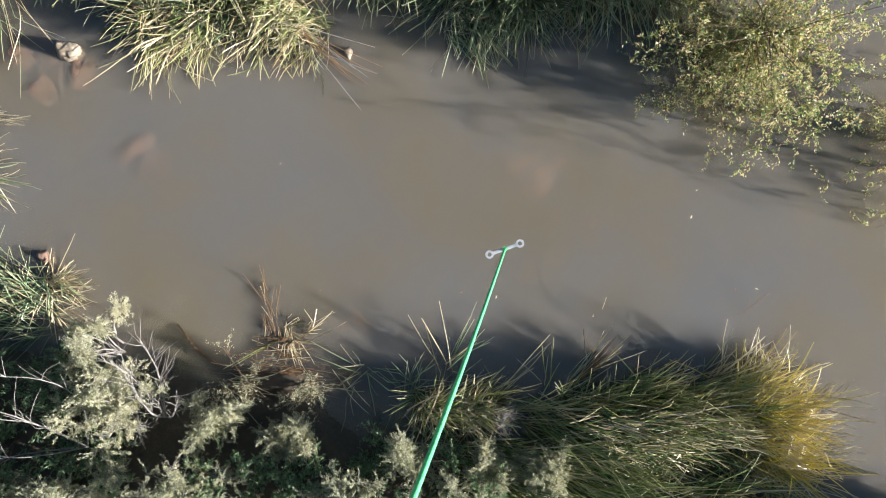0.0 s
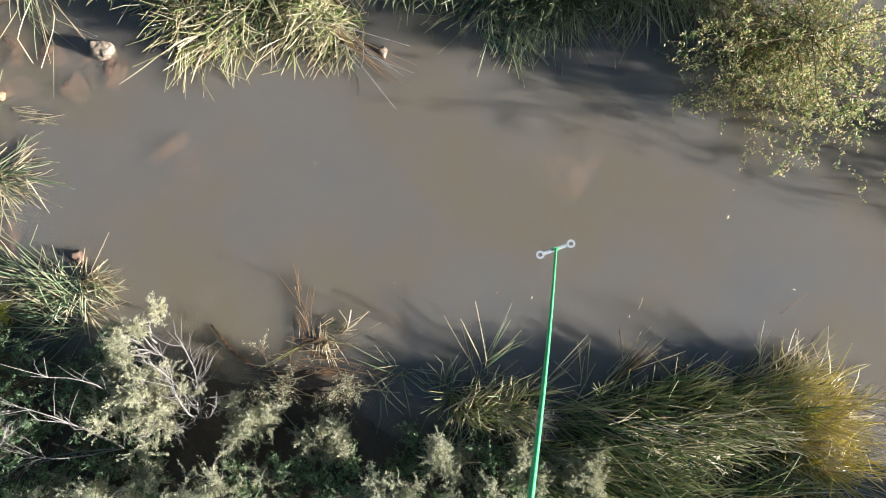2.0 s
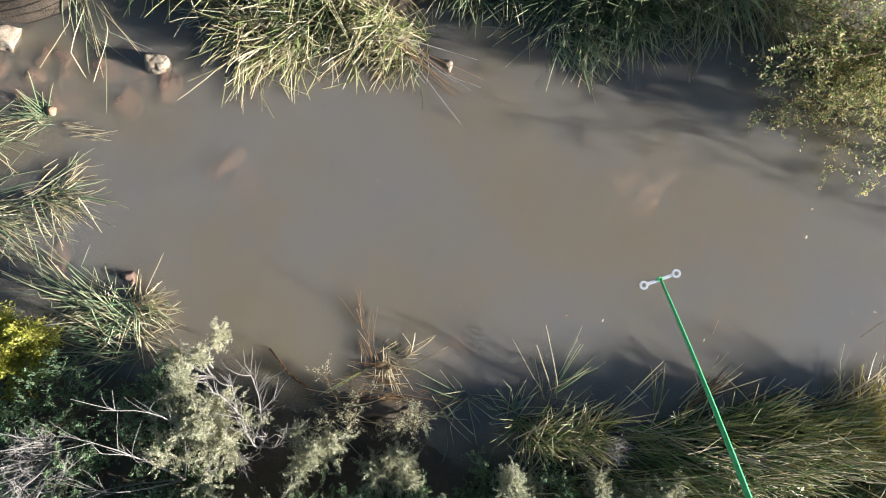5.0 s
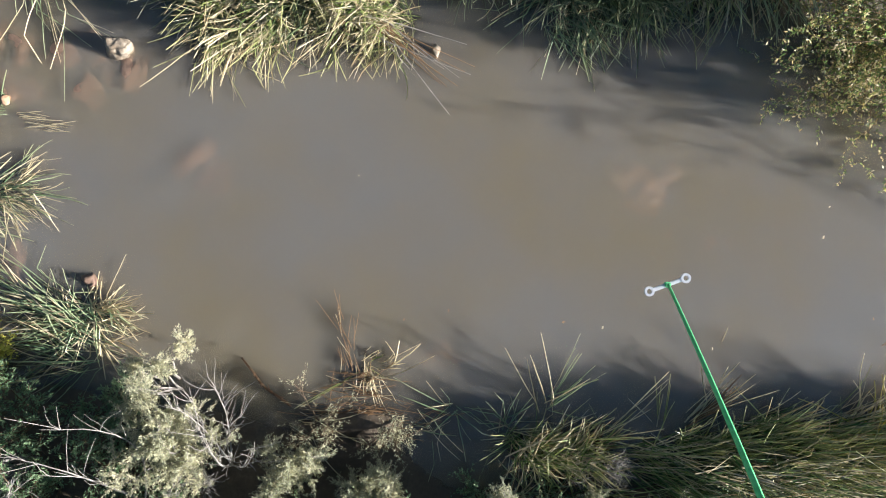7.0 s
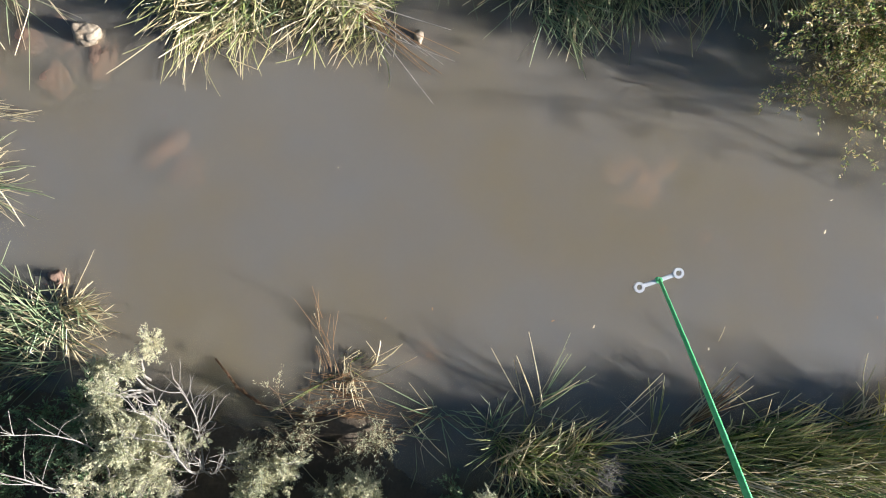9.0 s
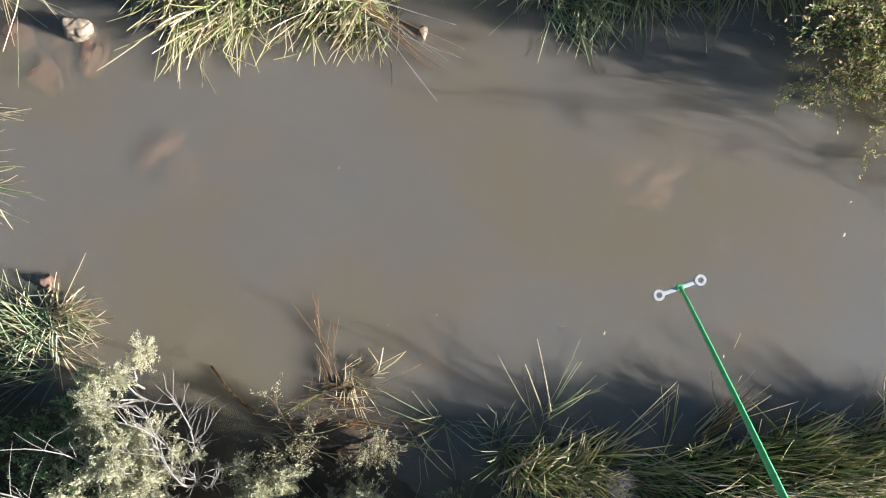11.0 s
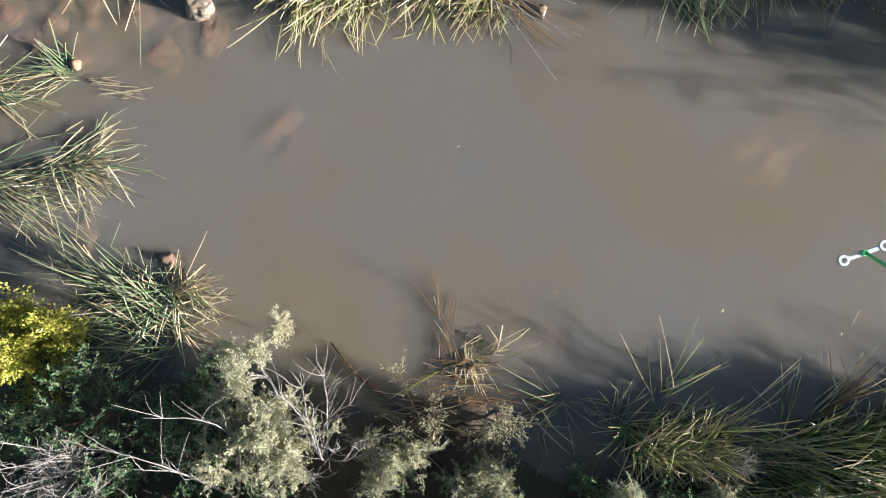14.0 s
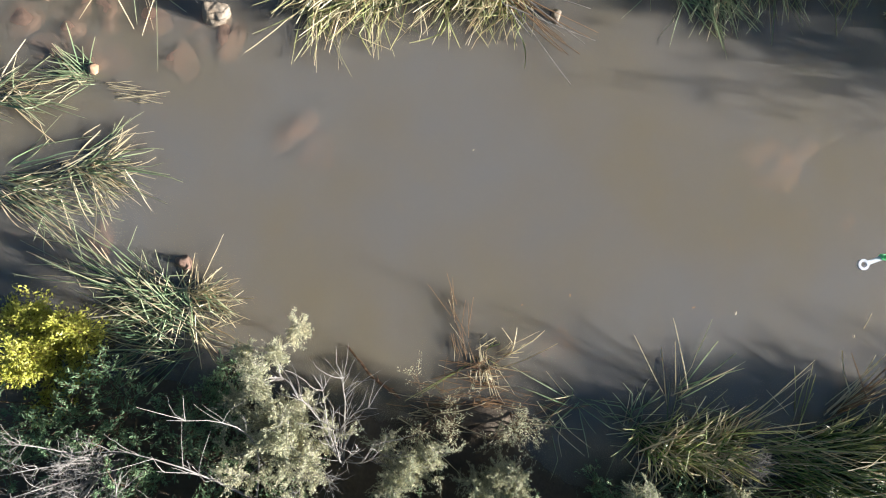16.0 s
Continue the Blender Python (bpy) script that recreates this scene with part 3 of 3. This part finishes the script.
def shrub(name, label, at, height, radius, leaf_mat, bark_mat, limbs=9, twigs=9, leaf=(0.03, 0.0095), per_twig=60, lean=(0, 0), droop=0.3, bare=0.0, category="shrub", group="", sprays=3, spread=0.06, bare_limbs=0, twig_reach=1.0, leaf_from=0.35):
    """Limbs rise from the foot and fork into twigs that carry sprays of small leaves."""
    gz = max(ground_height(at[0], at[1]), -0.1)
    reseed(*at)
    root = thing(name, (at[0], at[1], gz), label, category, group)
    wood, fine, pts, dirs = [], [], [], []
    for i in range(limbs):
        a = 2 * math.pi * (i + rng.random() * 0.8) / limbs
        out = radius * rng.uniform(0.25, 1.0)
        h = height * rng.uniform(0.65, 1.0) * (1.0 - 0.35 * (out / radius) ** 2)
        ln = math.hypot(out, h) * 1.05
        limb = grow((rng.normal(0, 0.05), rng.normal(0, 0.05), -0.05), (math.cos(a) * out + lean[0], math.sin(a) * out + lean[1], h * 1.1), ln, droop * 0.6, 8, 0.12)
        wood.append(tube(limb, 0.010 * height + 0.004, 0.003, 5))
        is_bare = i < bare_limbs
        for k in range(twigs):
            f = rng.uniform(leaf_from, 1.0)
            s = limb[min(int(f * 7), 6)] * (1 - (f * 7) % 1) + limb[min(int(f * 7) + 1, 7)] * ((f * 7) % 1)
            d = (limb[-1] - limb[0]) / ln + rng.normal(0, 0.6, 3) + np.array([0, 0, 0.15])
            tw = grow(s, d, max(radius, 0.32) * rng.uniform(0.25, 0.55) * twig_reach, droop, 6, 0.2)
            fine.append(tube(tw, 0.0045, 0.0015, 3))
            for _ in range(sprays):
                s2 = tw[rng.integers(1, 6)]
                sp = grow(s2, (tw[-1] - tw[0]) + rng.normal(0, 0.12, 3), rng.uniform(0.08, 0.2), droop, 4, 0.25)
                fine.append(tube(sp, 0.0025, 0.001, 3))
                if is_bare or rng.random() < bare:
                    continue
                m = int(per_twig * rng.uniform(0.5, 1.3) / sprays)
                q = rng.uniform(0, 2.99, m)
                qi = q.astype(int)
                base = sp[qi] * (1 - (q % 1))[:, None] + sp[qi + 1] * (q % 1)[:, None]
                pts.append(base + rng.normal(0, spread * 0.22, (m, 3)))
                dirs.append(np.repeat((sp[-1] - sp[0])[None] / (np.linalg.norm(sp[-1] - sp[0]) + 1e-6), m, 0))
    for g in wood:
        part("limb", g, bark_mat, root, smooth=True)
    part("twig_work", merge(fine), bark_mat, root, kind="stuff")
    if pts:
        part("crown", leaves(np.concatenate(pts), np.concatenate(dirs), leaf[0], leaf[1]), leaf_mat, root, kind="stuff")
    return root


TAM = "grey-green feathery shrub on the near bank"
shrub("shrub", "tall tan-cream feathery shrub with bleached bare branches", (-4.5, -2.15), 1.4, 0.54, M_CREAM, M_GREY, 18, 13, per_twig=230, sprays=5, spread=0.045, bare_limbs=2, group="bank shrubs")
shrub("shrub", "slender tan-cream shrub leaning over the water", (-4.85, -1.6), 1.55, 0.2, M_CREAM, M_GREY, 6, 12, per_twig=200, sprays=5, spread=0.045, lean=(0.06, 0.5), leaf_from=0.82, twig_reach=0.9, group="bank shrubs")
for x, y, h, r in [(-5.0, -3.4, 1.3, 0.6), (-3.2, -2.42, 0.95, 0.33), (-2.1, -2.7, 0.8, 0.2), (-0.45, -2.98, 1.15, 0.27),
                   (0.7, -3.1, 0.85, 0.26), (1.45, -3.2, 0.75, 0.25), (-5.7, -3.75, 1.2, 0.6), (-3.6, -3.3, 1.4, 0.7), (-1.2, -3.5, 1.1, 0.55), (0.2, -3.7, 1.1, 0.5)]:
    shrub("shrub", TAM, (x, y), h, r, M_TAMARISK, M_GREY, 10, 13, per_twig=185, sprays=5, spread=0.045, group="bank shrubs")
shrub("shrub", "thin brown-twigged shrub at the water's edge", (-2.9, -2.0), 0.7, 0.5, M_TAMARISK, M_BARK, 8, 6, per_twig=36, group="bank shrubs")
shrub("shrub", "thin grey-green shrub over wet mud", (-2.0, -2.08), 0.7, 0.3, M_TAMARISK, M_BARK, 6, 6, per_twig=50, group="bank shrubs")
shrub("bush", "bright yellow-leaved bush beside the reeds", (-7.4, -1.05), 1.15, 0.5, M_YELLOW, M_BARK, 16, 12, (0.045, 0.021), 90, spread=0.12)
for x, y, h, r in [(-4.9, -3.0, 0.6, 0.7), (-3.0, -3.4, 0.6, 0.7), (-4.2, -3.8, 0.7, 0.8), (-6.9, -3.6, 0.8, 0.8), (-1.0, -3.0, 0.5, 0.5), (-2.4, -3.9, 0.7, 0.8), (-0.6, -4.0, 0.7, 0.8), (-5.8, -4.0, 0.8, 0.8), (-6.6, -1.9, 1.0, 0.7), (-5.6, -1.8, 0.9, 0.55), (-7.4, -1.8, 1.0, 0.7), (-5.3, -2.4, 0.95, 0.6), (-6.2, -2.7, 1.0, 0.7), (-7.8, -2.8, 0.8, 0.8), (-2.0, -3.3, 0.6, 0.6), (0.4, -3.4, 0.6, 0.6)]:
    shrub("bush", "low dark green leafy undergrowth in shade", (x, y), h, r, M_UNDER, M_BARK, 9, 8, (0.045, 0.016), 60, group="undergrowth")
shrub("bush", "small fresh green sprig at the water's edge", (-5.33, -1.62), 0.45, 0.2, M_UNDER, M_BARK, 7, 7, (0.05, 0.014), 40)
shrub("dead_shrub", "leafless bleached grey shrub", (-6.6, -2.4), 1.9, 0.45, M_TAMARISK, M_GREY, 14, 14, bare=1.0, category="dead shrub", sprays=4, droop=0.5, twig_reach=1.3)

for x, y, h, r in [(7.75, -4.45, 0.95, 0.5), (8.3, -5.0, 1.2, 0.7), (7.9, -5.6, 1.2, 0.7), (8.6, -6.0, 1.5, 0.8), (9.2, -5.3, 1.4, 0.7)]:
    shrub("bush", "tall dense leafy bush on the near bank downstream", (x, y), h, r, M_UNDER, M_BARK, 16, 12, (0.09, 0.035), 80, group="bank thicket")



def dead_branch(at, tips, label, side=6):
    """Bleached arms that leave one foot and end at the tips, with side twigs at narrow angles."""
    reseed(at[0], at[1])
    root = thing("dead_branch", at, label, "branch", "dead branches")
    for tip in tips:
        d = np.array(tip, float) - np.array(at, float)
        ln = np.linalg.norm(d)
        t = np.linspace(0, 1, 12)[:, None]
        sway = rng.normal(0, 0.07, 3) * ln
        path = d * t + np.sin(t * math.pi) * sway + np.cumsum(rng.normal(0, 0.008 * ln, (12, 3)), 0) * t
        arm = part("limb", tube(path, 0.008 + 0.0025 * ln, 0.0025, 6), M_GREY, root, smooth=True)
        for k in range(side):
            i = rng.integers(4, 11)
            tw = grow(path[i], d / ln + rng.normal(0, 0.38, 3), ln * rng.uniform(0.12, 0.34), 0.15, 7, 0.14)
            part("twig", tube(tw, 0.0042, 0.0015, 5), M_GREY, arm)


shrub("dead_shrub", "small leafless grey twiggy shrub among the reeds", (0.85, -2.62), 0.9, 0.28, M_TAMARISK, M_GREY, 8, 9, bare=1.0, category="dead shrub", sprays=4, droop=0.4)
dead_branch((-4.85, -2.7, 0.75), [(-6.05, -1.85, 1.6), (-5.2, -1.42, 1.9), (-6.1, -2.55, 1.2), (-6.4, -2.9, 1.0), (-5.6, -2.1, 1.5)], "forked bleached dead branch above the undergrowth", 7)
dead_branch((-3.95, -2.4, 0.4), [(-4.0, -1.1, 1.5), (-3.75, -1.15, 1.45), (-3.45, -1.45, 1.4), (-3.35, -1.75, 1.35), (-4.2, -1.3, 1.5), (-3.6, -1.95, 1.3), (-3.85, -1.5, 1.55)], "fan of bare bleached branches standing out of a shrub", 15)


def willow(at, label, boughs, reach):
    gz = ground_height(at[0], at[1])
    reseed(*at)
    root = thing("willow", (at[0], at[1], gz), label, "tree")
    wood, fine, pts, dirs = [], [], [], []
    trunk = grow((0, 0, -0.1), (0.05, -0.15, 1), 1.6, 0, 6, 0.06)
    part("trunk", tube(trunk, 0.06, 0.03, 9), M_BARK, root, smooth=True)
    for i in range(boughs):
        a = radians(rng.uniform(reach[0], reach[1]))
        out = reach[2] + (reach[3] - reach[2]) * math.sqrt(rng.random())
        bough = grow(trunk[rng.integers(2, 6)], (math.cos(a), math.sin(a), rng.uniform(0.0, 0.6)), out, 0.4, 9, 0.12)
        wood.append(tube(bough, 0.0075, 0.0025, 6))
        for k in range(23):
            j = rng.integers(1, 9)
            tw = grow(bough[j] + rng.normal(0, 0.05, 3), np.array([math.cos(a) * 0.5, math.sin(a) * 0.5, -0.1]) + rng.normal(0, 0.7, 3), rng.uniform(0.15, 0.45), 0.9, 7, 0.2)
            fine.append(tube(tw, 0.003, 0.0012, 3))
            m = rng.integers(11, 25)
            q = rng.uniform(0.3, 5.99, m)
            qi = q.astype(int)
            pts.append(tw[qi] * (1 - (q % 1))[:, None] + tw[qi + 1] * (q % 1)[:, None] + rng.normal(0, 0.012, (m, 3)))
            dirs.append(tw[qi + 1] - tw[qi] + 0.0)
    for g in wood:
        part("bough", g, M_BARK, root, smooth=True)
    part("twig_work", merge(fine), M_BARK, root, kind="stuff")
    d = np.concatenate(dirs)
    d /= np.linalg.norm(d, axis=1)[:, None]
    part("crown", leaves(np.concatenate(pts), d, 0.05, 0.018, 1.1), M_WILLOW, root, kind="stuff")


willow((4.3, 3.2), "yellowing green willow overhanging the stream", 76, (120, 410, 0.3, 1.75))
willow((7.5, 1.6), "yellow-green willow at the downstream bank", 17, (110, 245, 0.5, 2.3))


# ---- loose things ----
def log():
    reseed(1, 1)
    root = thing("log", (-3.52, -1.5, 0.03), "thin rotting brown log lying in the shallows", "log")
    path = grow((-0.46, 0.37, -0.03), (0.835, -0.87, 0.03), 1.25, 0, 16, 0.06)
    part("stem", tube(path, 0.012, 0.024, 10), M_LOG, root, smooth=True)
    for k in range(4):
        s = path[3 + 2 * k]
        part("stub", tube(grow(s, rng.normal(0, 1, 3) + np.array([0, 0, 0.6]), 0.12, 0, 4, 0.1), 0.012, 0.004, 6), M_LOG, root)


log()


def stalk_mat():
    reseed(2, 2)
    root = thing("dead_stalks", (-2.55, -0.9, 0), "flattened dead brown cattail stalks on the water", "reeds")
    many = []
    for k in range(30):
        f = rng.random()
        x, y = rng.normal(-0.1 + 0.16 * f, 0.04 + 0.1 * f), 0.3 - 1.1 * f
        p = blade_path((x, y, rng.uniform(0.005, 0.03)), 99 + rng.normal(0, 13), rng.uniform(-2, 3), rng.uniform(0.2, 0.5), 6, 6, 0.012, 0.03)
        many.append(tube(p, 0.0045, 0.0025, 5))
    for k in range(50):
        x, y = rng.normal(0.12, 0.2), rng.uniform(-0.95, -0.4)
        p = blade_path((x, y, rng.uniform(0.01, 0.05)), rng.choice([0, 180]) + rng.normal(0, 16), rng.uniform(-2, 5), rng.uniform(0.2, 0.5), 10, 6, 0.012, 0.03)
        many.append(tube(p, 0.006, 0.003, 5))
    for k, g in enumerate(many):
        part("stalk", g, M_BROWN if k % 9 else M_STRAW, root)


stalk_mat()


def reed_litter():
    reseed(3, 3)
    root = thing("reed_litter", (-2.3, -1.85, 0), "brown broken reed litter on a shallow mud bar", "reeds")
    for k in range(64):
        x, y = rng.normal(0, 0.55), rng.normal(0, 0.13)
        p = blade_path((x, y, rng.uniform(0.01, 0.05)), rng.choice([0, 180]) + rng.normal(0, 28), rng.uniform(-3, 10), rng.uniform(0.12, 0.42), 12, 6, 0.012, 0.08, 0.2)
        part("stalk", tube(p, 0.0045, 0.0025, 5), M_STRAW if k % 6 == 0 else M_BROWN, root)


reed_litter()


def stick_bundle():
    reseed(4, 4)
    root = thing("stick_bundle", (-1.9, 3.1, 0), "bundle of dry dark reed stems pointing into the stream", "reeds")
    for k in range(16):
        p = blade_path((rng.normal(-0.25, 0.1), rng.normal(0.12, 0.06), rng.uniform(0.1, 0.3)), -38 + rng.normal(0, 9), rng.uniform(-12, 2), rng.uniform(0.7, 1.5), 4, 6, 0.012, 0.02)
        part("stem", tube(p, 0.008, 0.004, 5), M_BROWN if k % 3 else M_GREY, root)


stick_bundle()


def floating_leaf(x, y, size, turn, mat):
    p = np.array([[-size / 2, 0, 0.008], [-size / 5, 0, 0.014], [size / 6, 0.1 * size, 0.012], [size / 2, 0.12 * size, 0.009]])
    v, f = strip(p, size * 0.4, np.array([0, 0, 1.0]))
    ob = mesh_object("floating_leaf", v, f, mat)
    ob.matrix_world = pose(x, y, 0.004, 0, 0, turn)
    tagged(ob, "small dead leaf floating on the water", "leaf", "floating leaves")


for x, y, s, tu, mt in [(3.8, 0.88, 0.05, 20, M_STRAW), (3.72, 0.48, 0.09, 60, M_STRAW), (4.7, -0.6, 0.08, -30, M_STRAW), (0.28, -0.65, 0.08, 10, M_BROWN), (-2.43, 1.28, 0.04, 0, M_STRAW),
                        (-1.24, -0.5, 0.07, 80, M_BROWN), (-1.83, -0.62, 0.06, 40, M_BROWN), (4.38, -0.6, 0.06, 70, M_BROWN), (0.8, -0.72, 0.08, 60, M_STRAW), (2.25, -1.0, 0.07, 70, M_STRAW)]:
    floating_leaf(x, y, s * 0.6, tu, mt)
for x, y, a, ln in [(2.3, -1.15, 62, 0.5), (4.35, -1.15, 52, 0.75), (0.75, -0.75, 58, 0.18)]:
    root = thing("lone_reed", (x, y, 0), "single dry reed stem sticking out of the water", "reeds")
    part("stem", tube(blade_path((0, 0, -0.15), a, 35, ln, 20, 7), 0.007, 0.003, 5), M_BROWN if x > 4 else M_STRAW, root)


# ---- the wrench on its cord ----
def ring_end(bm, cx, r_out, r_in, thick, facets=28):
    vo, vi = [], []
    for z in (-thick / 2, thick / 2):
        vo.append([bm.verts.new((cx + r_out * math.cos(k * 2 * math.pi / facets), r_out * math.sin(k * 2 * math.pi / facets), z)) for k in range(facets)])
        vi.append([bm.verts.new((cx + r_in * (1 - 0.1 * (k % 2)) * math.cos(k * 2 * math.pi / facets), r_in * (1 - 0.1 * (k % 2)) * math.sin(k * 2 * math.pi / facets), z)) for k in range(facets)])
    for k in range(facets):
        j = (k + 1) % facets
        bm.faces.new((vo[0][k], vo[0][j], vo[1][j], vo[1][k]))
        bm.faces.new((vi[0][j], vi[0][k], vi[1][k], vi[1][j]))
        bm.faces.new((vo[1][k], vo[1][j], vi[1][j], vi[1][k]))
        bm.faces.new((vo[0][j], vo[0][k], vi[0][k], vi[0][j]))


def bm_part(name, bm, material, parent, label=""):
    me = bpy.data.meshes.new(name)
    bmesh.ops.recalc_face_normals(bm, faces=bm.faces)
    bm.to_mesh(me)
    bm.free()
    me.materials.append(material)
    ob = new(name, me)
    ob.parent = parent
    return tagged(ob, label)


WRENCH = (0.65, 0.0, 2.5)
wr = thing("wrench", WRENCH, "chrome double box-end wrench hanging level from a green cord", "wrench")
wr.matrix_world = pose(*WRENCH, 0, 0, 20)
bm = bmesh.new()
bmesh.ops.create_cube(bm, size=1)
for v in bm.verts:
    waist = 0.75 if abs(v.co.x) < 0.1 else 1.0
    v.co = Vector((v.co.x * 0.29, v.co.y * 0.036 * waist, v.co.z * 0.014))
bmesh.ops.bevel(bm, geom=bm.edges[:], offset=0.005, segments=2, affect="EDGES")
bm_part("shank", bm, M_STEEL, wr)
for cx in (-0.17, 0.17):
    bm = bmesh.new()
    ring_end(bm, cx, 0.044, 0.024, 0.022)
    bmesh.ops.bevel(bm, geom=[e for e in bm.edges if e.is_manifold and e.calc_face_angle(0) > 1.0 and e.verts[0].co.z == e.verts[1].co.z], offset=0.003, segments=1, affect="EDGES")
    bm_part("box_end", bm, M_STEEL, wr)
bm = bmesh.new()
ring_end(bm, 0, 0.026, 0.02, 0.04)
bm_part("cord_knot", bm, M_CORD, wr, "loop of green cord round the shank")

rise = np.linspace(0, 1, 14)[:, None]
line = np.array([[-1.65, -2.3, 6.5]]) * rise + np.array([[0, 0, 0.02]]) + np.sin(rise * math.pi) * np.array([[0.06, 0.05, 0]])
turn_back = np.array([[math.cos(radians(20)), -math.sin(radians(20))], [math.sin(radians(20)), math.cos(radians(20))]])
line[:, :2] = line[:, :2] @ turn_back
part("cord", tube(line, 0.013, 0.02, 8), M_CORD, wr, "taut green nylon cord", smooth=True)
